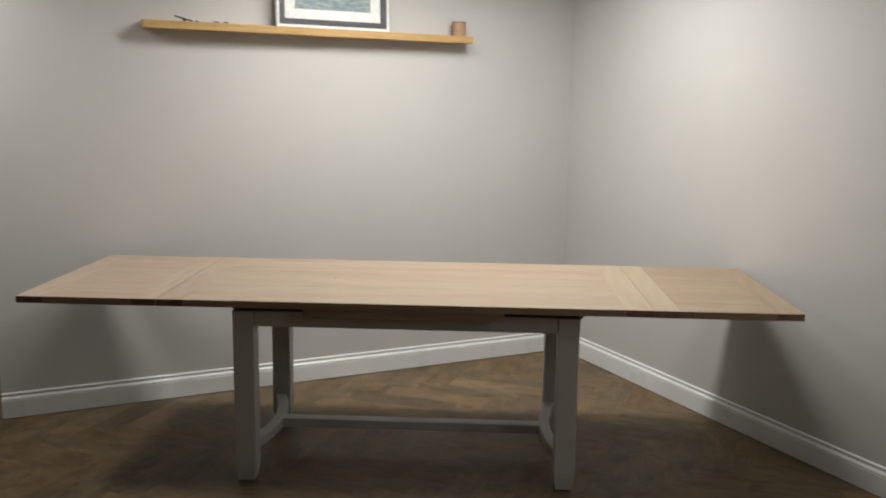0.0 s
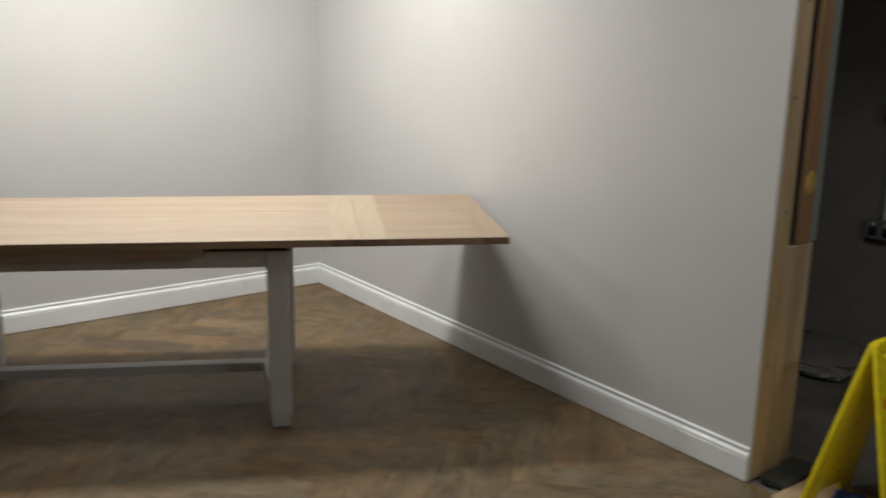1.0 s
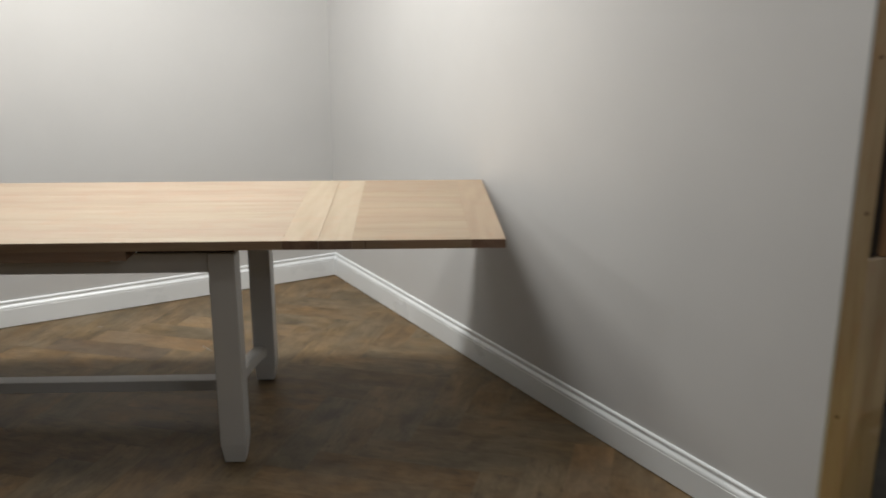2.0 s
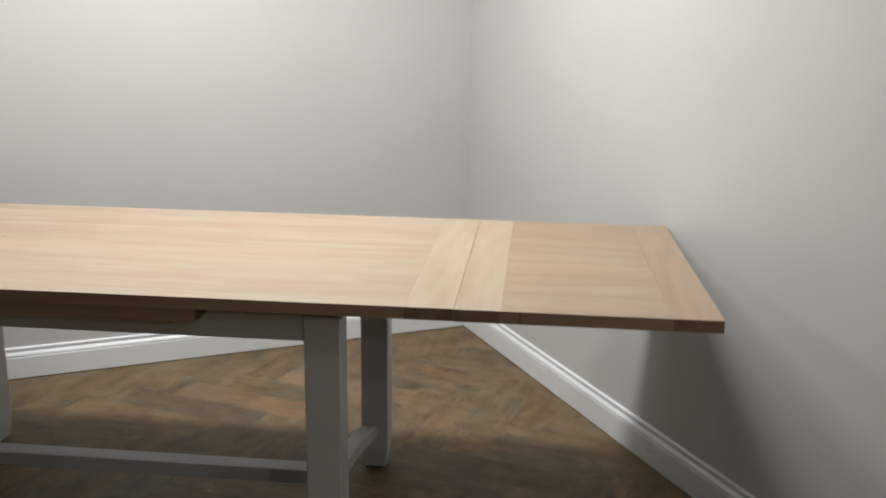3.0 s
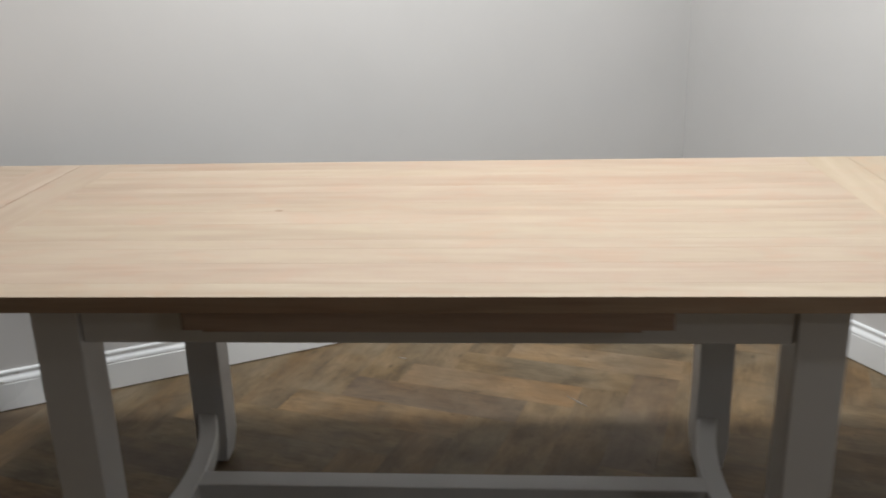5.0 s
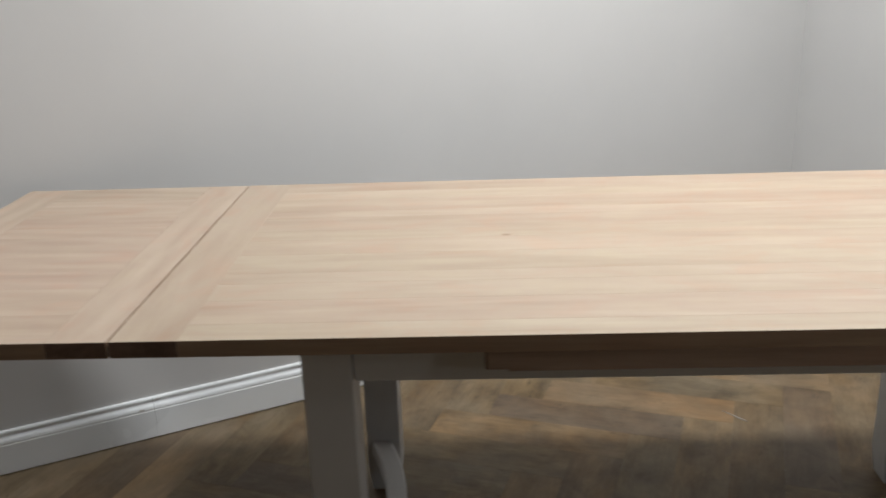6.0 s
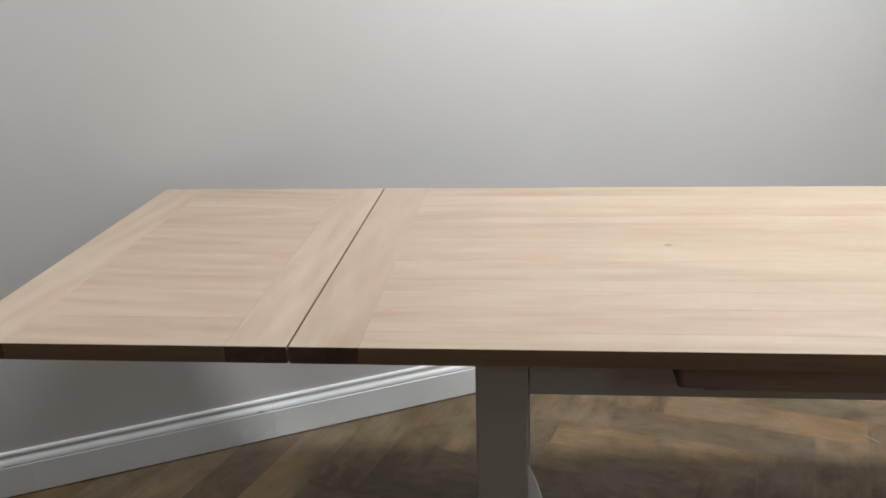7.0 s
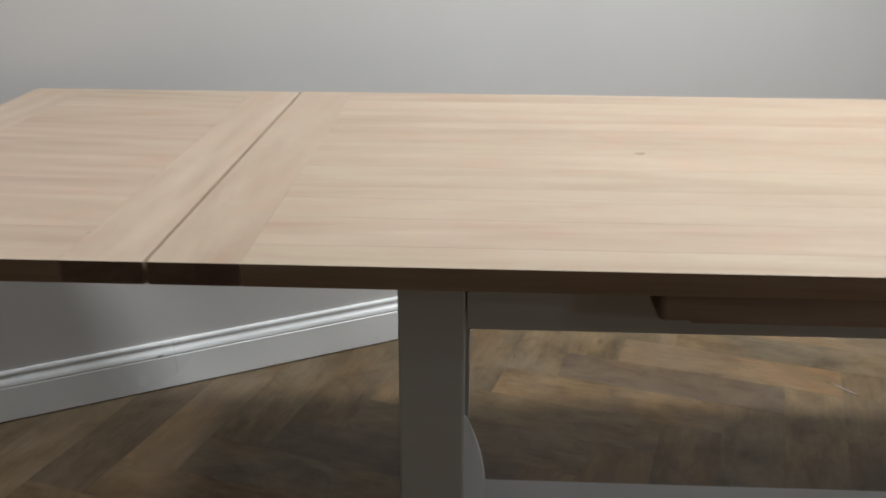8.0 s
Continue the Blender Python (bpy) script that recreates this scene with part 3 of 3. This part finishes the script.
def curved_stretcher(x_leg, x_mid):
    """A bar that bows in plan from the front leg to the back leg, towards the table's middle."""
    bm = bmesh.new()
    y0, y1, half, z0, z1 = LEG_Y[0] + 0.030, LEG_Y[1] - 0.030, 0.023, 0.105, 0.149
    rows = []
    steps = 20
    for i in range(steps + 1):
        f = i / steps
        y = y0 + (y1 - y0) * f
        q = 2 * f - 1
        x = x_mid + (x_leg - x_mid) * q * q
        slope = (x_leg - x_mid) * 2 * q * 2 / (y1 - y0)
        nx, ny = 1 / math.hypot(1, slope), -slope / math.hypot(1, slope)
        e = 0.004
        shape = [(-half, z0 + e), (-half + e, z0), (half - e, z0), (half, z0 + e), (half, z1 - e), (half - e, z1), (-half + e, z1), (-half, z1 - e)]
        rows.append([bm.verts.new((x + nx * w, y + ny * w, z)) for w, z in shape])
    for a, b in zip(rows, rows[1:]):
        for i in range(8):
            bm.faces.new((a[i], a[(i + 1) % 8], b[(i + 1) % 8], b[i]))
    bm.faces.new(rows[0][::-1])
    bm.faces.new(rows[-1])
    return bm


part("curved_stretcher", curved_stretcher(-0.378, -0.316), GREY, table, "bowed grey painted end stretcher", smooth=True)
part("curved_stretcher", curved_stretcher(0.892, 0.846), GREY, table, "bowed grey painted end stretcher", smooth=True)
part("long_stretcher", boxed(-0.300, 0.828, 0.438, 0.496, 0.107, 0.147, bevel=0.003, segments=2), GREY, table, "straight grey painted middle stretcher")


# ---- shelf and what stands on it ----
SHELF_Z, DEPTH = 1.875, 0.10


def on_shelf(x):
    """The shelf's top at x: it hangs a little lower towards the corner."""
    return SHELF_Z - math.tan(radians(0.43)) * (x + 1.561)


shelf = thing("wall_shelf", ROOM @ pose(-1.561, T, SHELF_Z, 0, 0.43, 0), "long golden oak floating shelf on the wall", "shelf")
part("plank", boxed(-0.866, 0.866, -DEPTH, 0, -0.038, 0, bevel=0.0025, segments=2), SHELF_WOOD, shelf)

FW, FH = 0.60, 0.74
lean = ROOM @ pose(-1.490, T - 0.072, on_shelf(-1.49), -4.0, 0.43, 0)
picture = thing("picture_frame", lean, "framed sea print in charcoal and white frame leaning on the wall", "picture")


def frame_ring(w0, h0, w1, h1, lift, y0, y1):
    """Four mitred bars between an outer and an inner rectangle; both rise from lift."""
    bm = bmesh.new()
    outer = [(-w0 / 2, lift), (w0 / 2, lift), (w0 / 2, lift + h0), (-w0 / 2, lift + h0)]
    gap = (h0 - h1) / 2
    inner = [(-w1 / 2, lift + gap), (w1 / 2, lift + gap), (w1 / 2, lift + gap + h1), (-w1 / 2, lift + gap + h1)]
    for i in range(4):
        j = (i + 1) % 4
        quad = [outer[i], outer[j], inner[j], inner[i]]
        a = [bm.verts.new((u, y0, v)) for u, v in quad]
        b = [bm.verts.new((u, y1, v)) for u, v in quad]
        for k in range(4):
            bm.faces.new((a[k], a[(k + 1) % 4], b[(k + 1) % 4], b[k]))
        bm.faces.new(a[::-1])
        bm.faces.new(b)
    return bm


part("outer_frame", frame_ring(FW, FH, FW - 0.024, FH - 0.024, 0.0, -0.022, 0.012), FRAME_WHITE, picture, "thin white outer moulding")
part("inner_frame", frame_ring(FW - 0.0245, FH - 0.0245, FW - 0.084, FH - 0.084, 0.01225, -0.018, 0.008), FRAME_DARK, picture, "charcoal inner moulding")
part("mount", boxed(-FW / 2 + 0.043, FW / 2 - 0.043, -0.006, 0.004, 0.043, FH - 0.043), MAT_CARD, picture, "white mount card")
part("print", boxed(-FW / 2 + 0.098, FW / 2 - 0.098, -0.009, -0.0065, 0.094, FH - 0.094), SEA, picture, "grey-blue sea print")

pot = thing("small_pot", ROOM @ pose(-0.762, T - 0.055, on_shelf(-0.762), 0, 0.43, 0), "small tan card pot with dark rim on the shelf", "pot")
part("body", lathe([(0.036, 0.0), (0.038, 0.003), (0.0385, 0.072), (0.0345, 0.072), (0.034, 0.008)], 32), POT, pot, smooth=True)
part("rim", lathe([(0.0348, 0.0715), (0.0388, 0.0715), (0.0388, 0.0755), (0.0348, 0.0755)], 32), DARK_METAL, pot, "thin dark rim", smooth=True)

pen = thing("pen", ROOM @ pose(-2.235, T - 0.05, on_shelf(-2.235)), "thin dark pen propped on the shelf", "pen")
part("barrel", cylinder(bmesh.new(), 0.004, -0.046, 0.046, 12, pose(0, 0, 0.0155, 0, 103, 10)), DARK_METAL, pen)
part("clip", boxed(-0.006, 0.010, -0.006, 0.006, 0.0, 0.012, bevel=0.002), DARK_METAL, pen)
for x, w in ((-2.175, 0.014), (-2.08, 0.03), (-2.035, 0.026)):
    clip = thing("metal_clip", ROOM @ pose(x, T - 0.055, on_shelf(x), 0, 0.43, 20), "small dark metal clip lying on the shelf", "clip", "clips on the shelf")
    part("plate", boxed(-w / 2, w / 2, -0.007, 0.007, 0, 0.004, bevel=0.001), DARK_METAL, clip)
    part("pin", cylinder(bmesh.new(), 0.003, -w / 2, w / 2, 10, pose(0, 0, 0.006, 0, 90)), DARK_METAL, clip)


# ---- wet floor sign ----
sign = thing("wet_floor_sign", ROOM @ pose(0.124, -3.425, 0.012), "yellow plastic folding wet floor sign standing in the doorway", "floor sign")


def sign_panel():
    """An upright tapered panel with rounded top, open hand hole and two feet; x across, z up, y thin."""
    rim = [(-0.150, 0.0), (-0.085, 0.0), (-0.060, 0.045), (0.060, 0.045), (0.085, 0.0), (0.150, 0.0), (0.100, 0.590), (0.094, 0.610), (0.078, 0.618), (-0.078, 0.618), (-0.094, 0.610), (-0.100, 0.590)]
    hole = [(-0.062, 0.585), (-0.066, 0.578), (-0.030, 0.540), (-0.020, 0.536), (0.020, 0.536), (0.030, 0.540), (0.066, 0.578), (0.062, 0.585)]
    bm = bmesh.new()
    loops = []
    for pts in (rim, hole):
        ring = [bm.verts.new((u, -0.009, v)) for u, v in pts]
        loops += [bm.edges.new((ring[k], ring[(k + 1) % len(ring)])) for k in range(len(ring))]
    faces = [f for f in bmesh.ops.triangle_fill(bm, use_beauty=True, use_dissolve=False, edges=loops)["geom"] if isinstance(f, bmesh.types.BMFace)]
    grown = bmesh.ops.extrude_face_region(bm, geom=faces)["geom"]
    for v in grown:
        if isinstance(v, bmesh.types.BMVert):
            v.co.y = 0.009
    bmesh.ops.recalc_face_normals(bm, faces=bm.faces)
    sharp = [e for e in bm.edges if len(e.link_faces) == 2 and e.calc_face_angle() > 1.2]
    bmesh.ops.bevel(bm, geom=sharp, offset=0.0025, segments=2, profile=0.5, affect="EDGES")
    return bm


def letters(text, size, mat, parent, m, label):
    cu = bpy.data.curves.new("text", "FONT")
    cu.body, cu.size, cu.align_x, cu.align_y, cu.extrude, cu.offset = text, size, "CENTER", "CENTER", 0.0004, 0.0026
    tmp = new("text", cu)
    me = bpy.data.meshes.new_from_object(tmp.evaluated_get(bpy.context.evaluated_depsgraph_get()))
    bpy.data.objects.remove(tmp)
    bpy.data.curves.remove(cu)
    me.materials.append(mat)
    ob = new("lettering", me)
    ob.parent = parent
    ob.matrix_basis = m
    return tagged(ob, label)


def triangle_ring(r0, r1, y0, y1, zc):
    bm = bmesh.new()
    def ring(r, y):
        return [bm.verts.new((r * math.sin(a) * 0.92, y, zc + r * math.cos(a) * 1.12)) for a in [k * 2 * math.pi / 3 + d for k in range(3) for d in (-0.09, 0.09)]]
    a0, a1, b0, b1 = ring(r0, y0), ring(r1, y0), ring(r0, y1), ring(r1, y1)
    for i in range(6):
        j = (i + 1) % 6
        for p, q in ((a0, a1), (a1, b1), (b1, b0), (b0, a0)):
            bm.faces.new((p[i], p[j], q[j], q[i]))
    return bm


for lean_deg, turn in ((13.6, 0), (13.6, 180)):
    panel = part("panel", sign_panel(), YELLOW, sign, "yellow plastic panel", m=pose(0, 0, 0, 0, 0, turn) @ pose(0, -0.148, 0, -lean_deg, 0, 0), smooth=True)
    for k in range(4):
        part("rib", boxed(-0.060, 0.060, 0.0092, 0.0125, -0.006, 0.006, bevel=0.002), YELLOW, panel, "slanting embossed rib", m=pose(0, 0, 0.13 + 0.085 * k, 0, 32))
    part("badge", boxed(-0.022, 0.022, -0.0104, -0.0092, 0.468, 0.506), BLACK_INK, panel, "dark maker's badge")
    letters("CAUTION", 0.039, RED_INK, panel, pose(-0.004, -0.0094, 0.428, 90), "red printed word")
    letters("WET FLOOR", 0.038, RED_INK, panel, pose(0, -0.0094, 0.188, 90), "red printed words")
    part("warning_triangle", triangle_ring(0.101, 0.086, -0.0104, -0.0092, 0.285), BLACK_INK, panel, "black warning triangle")
    for px, pz, pw, ph, pr in ((0.002, 0.306, 0.018, 0.044, 25), (-0.014, 0.272, 0.038, 0.014, 35), (0.016, 0.257, 0.042, 0.014, -40)):
        part("symbol_bar", boxed(-pw / 2, pw / 2, -0.0104, -0.0092, -ph / 2, ph / 2), BLACK_INK, panel, m=pose(px, 0, pz, 0, pr))

# ---- things in the unlit room ----
conduit = thing("conduit", ROOM @ pose(BACK_X - 0.014, -2.555, 0.61), "pale grey conduit with switch and socket on the block wall", "conduit")
part("pipe", cylinder(bmesh.new(), 0.0125, 0.05, HIGH - 0.62, 14), STEEL, conduit, smooth=True)
for z in (0.25, 0.75, 1.1):
    part("saddle", boxed(-0.006, 0.014, -0.02, 0.02, z, z + 0.014, bevel=0.002), STEEL, conduit, "pale pipe saddle")
switch = part("switch_box", boxed(-0.036, 0.014, -0.045, 0.045, 0.515, 0.605, bevel=0.006, segments=2), DARK_METAL, conduit, "dark metal switch box")
part("rocker", boxed(-0.042, -0.0355, -0.011, 0.011, 0.545, 0.578, bevel=0.002), WHITE_PLASTIC, switch, "white rocker")
socket = part("socket_box", boxed(-0.036, 0.014, -0.075, 0.075, -0.045, 0.048, bevel=0.006, segments=2), BOX_GREY, conduit, "grey metal-clad twin socket")
for y in (-0.036, 0.036):
    part("outlet", boxed(-0.040, -0.0355, y - 0.022, y + 0.022, -0.03, 0.014, bevel=0.002), DARK_METAL, socket, "dark socket outlet")
    part("rocker", boxed(-0.042, -0.0355, y - 0.008, y + 0.008, 0.02, 0.036, bevel=0.002), WHITE_PLASTIC, socket, "white rocker")


def sack(rx, ry, rz, seed):
    """A slumped, creased sack."""
    bm = bmesh.new()
    bmesh.ops.create_icosphere(bm, subdivisions=4, radius=1)
    for v in bm.verts:
        p = v.co.copy()
        k = 1 + 0.22 * noise.noise(p * 1.7 + Vector((seed, 0, 0))) + 0.10 * noise.noise(p * 4.5 + Vector((0, seed, 0)))
        sq = [math.copysign(abs(c) ** 0.7, c) for c in p]
        v.co = Vector((sq[0] * rx * k, sq[1] * ry * k, max(0.0, rz * (0.55 + 0.75 * p.z * k))))
    return bm


bag = thing("cement_sack", ROOM @ pose(1.30, -2.55, -0.004, 0, 0, 20), "slumped grey plastic sack on the concrete floor", "sack")
part("body", sack(0.26, 0.18, 0.085, 3.0), BAG, bag, smooth=True)


def worn_slab(sx, sy, sz, seed):
    """A flat offcut with broken, uneven edges."""
    bm = boxed(-sx, sx, -sy, sy, 0, sz)
    bmesh.ops.subdivide_edges(bm, edges=list(bm.edges), cuts=6, use_grid_fill=True)
    for v in bm.verts:
        n = noise.noise_vector(v.co * 14 + Vector((seed, 0, 0)))
        v.co.x += n.x * 0.010
        v.co.y += n.y * 0.010
        if v.co.z > sz * 0.6:
            v.co.z += n.z * 0.004
    return bm


mat = thing("rubber_mat", ROOM @ pose(0.175, -3.115, 0.0, 0, 0, 6), "worn dark grey rubber mat offcut at the foot of the stud", "mat")
part("body", worn_slab(0.115, 0.050, 0.020, 4.0), DARK_BAG, mat)
cloth = thing("cleaning_cloth", ROOM @ pose(0.14, -3.36, 0.012, 0, 0, 30), "crumpled blue cleaning cloth under the sign", "cloth")
part("body", sack(0.07, 0.055, 0.018, 5.0), BLUE, cloth, smooth=True)

# ---- crumbs and slivers on the floor ----
for x, y, length, turn in ((0.053, 1.405, 0.028, -20), (0.597, 1.118, 0.085, -50)):
    sliver = thing("wood_sliver", pose(x, y, 0.0, 0, 0, turn), "thin pale sliver lying on the parquet", "sliver", "slivers on the floor")
    part("body", prism([(-length / 2, -0.0004), (length * 0.2, -0.0018), (length / 2, 0.0), (0.0, 0.0018)], "z", 0.0002, 0.0022), CRUMB, sliver)


# ---- block wall pieces ----
def shared_box(name, sx, sy, sz, chamfer, mat):
    bm = boxed(-sx / 2, sx / 2, -sy / 2, sy / 2, -sz / 2, sz / 2, bevel=chamfer)
    me = bpy.data.meshes.new(name)
    bm.to_mesh(me)
    bm.free()
    me.materials.append(mat)
    return me


block_mesh = shared_box("block", 0.02, 0.443, 0.218, 0.001, BLOCK)
for row in range(10):
    for k in range(11):
        y = -5.8 + k * 0.45 + (0.225 if row % 2 else 0)
        ob = new("block", block_mesh)
        ob.parent = block_wall
        ob.matrix_basis = pose(BACK_X + 0.0175 + 0.0005 * ((row * 7 + k * 3) % 3), y, 0.112 + row * 0.225)

# ---- herringbone planks ----
PW, PL, GAP = 0.1345, 0.549, 0.0001
ORIGIN = Vector((0.058, 1.238))
E1 = Vector((math.cos(radians(-16.86)), math.sin(radians(-16.86))))
E2 = Vector((-E1.y, E1.x))
TO_ROOM = ROOM.inverted()


def clip(poly, x0, x1, y0, y1):
    """A polygon cut to a rectangle."""
    for axis, limit, sign in ((0, x0, 1), (0, x1, -1), (1, y0, 1), (1, y1, -1)):
        out = []
        for a, b in zip(poly, poly[1:] + poly[:1]):
            da, db = (a[axis] - limit) * sign, (b[axis] - limit) * sign
            if da >= 0:
                out.append(a)
            if da * db < 0:
                out.append(a + (b - a) * (da / (da - db)))
        poly = out
        if len(poly) < 3:
            return []
    return poly


def plank_faces(poly):
    """Vertices and faces of a plank with a softened top edge, from its outline anticlockwise."""
    n = len(poly)
    c = sum(poly, Vector((0, 0))) / n
    inset = [p + (c - p).normalized() * 0.0005 for p in poly]
    verts = [(p.x, p.y, -0.012) for p in poly] + [(p.x, p.y, -0.0003) for p in poly] + [(p.x, p.y, 0.0) for p in inset]
    faces = [tuple(range(2 * n, 3 * n))]
    for i in range(n):
        j = (i + 1) % n
        faces += [(i, j, n + j, n + i), (n + i, n + j, 2 * n + j, 2 * n + i)]
    return verts, faces


def plank_mesh(poly, timber):
    me = bpy.data.meshes.new("plank")
    v, f = plank_faces(poly)
    me.from_pydata(v, [], f)
    me.materials.append(timber)
    return me


# single planks that stand out from the rest, by a spot on them
ODD = ((Vector((-0.94, 0.90)), FLOOR_PALE), (Vector((0.30, 1.24)), FLOOR_PALE), (Vector((0.62, 1.42)), FLOOR_PALE), (Vector((-1.35, 0.62)), FLOOR_PALE),
       (Vector((0.20, 1.10)), FLOOR_DEEP), (Vector((0.77, 1.0)), FLOOR_DEEP), (Vector((-0.75, 0.85)), FLOOR_DEEP), (Vector((-1.10, 0.80)), FLOOR_DEEP), (Vector((2.02, 0.05)), FLOOR_PALE))


h, w = PL / 2 - GAP / 2, PW / 2 - GAP / 2
FULL = [Vector((-h, -w)), Vector((h, -w)), Vector((h, w)), Vector((-h, w))]
full_mesh = {m.name: plank_mesh(FULL, m) for m in (FLOOR_WOOD, FLOOR_PALE, FLOOR_DEEP)}
rest_v, rest_f = [], []
floor_inverse = floor.matrix_basis.inverted()
for i in range(-70, 70):
    for j in range(-16, 17):
        base = ORIGIN + E1 * (i * PW + j * PL) + E2 * (i * PW - j * PL)
        for turn, centre in ((0, base + E1 * (PL / 2) + E2 * (PW / 2)), (90, base + E1 * (PL + PW / 2) + E2 * (PW - PL / 2))):
            spot = TO_ROOM @ Vector((*centre, 0))
            if not (-3.7 < spot.x < 0.5 and -ROOM_D - 0.5 < spot.y < 0.5):
                continue
            m = pose(centre.x, centre.y, 0, 0, 0, -16.86 + turn + (180 if (i * 7 + j * 5) % 2 else 0))
            local = TO_ROOM @ m
            poly = [(local @ Vector((*p, 0))).to_2d() for p in FULL]
            cut = clip(poly, -3.2, 0.012 if spot.y > END_Y - 0.3 else 0.10, -ROOM_D, 0.012)
            if not cut:
                continue
            whole = len(cut) == 4 and all((a - b).length < 1e-5 for a, b in zip(cut, poly))
            if spot.y > -4.3:
                timber = FLOOR_WOOD
                for point, special in ODD:
                    at = m.inverted() @ Vector((*point, 0))
                    if abs(at.x) < PL / 2 and abs(at.y) < PW / 2:
                        timber = special
                if whole:
                    me = full_mesh[timber.name]
                else:
                    back = local.inverted()
                    me = plank_mesh([(back @ Vector((*p, 0))).to_2d() for p in cut], timber)
                ob = new("plank", me)
                ob.parent = floor
                ob.matrix_basis = floor_inverse @ m
            else:
                v, f = plank_faces(cut)
                n = len(rest_v)
                rest_v += v
                rest_f += [tuple(k + n for k in face) for face in f]
me = bpy.data.meshes.new("far_planks")
me.from_pydata(rest_v, [], rest_f)
me.materials.append(FLOOR_WOOD)
far = new("far_planks", me)
far.parent = floor
tagged(far, "brown oak herringbone planks", kind="stuff")
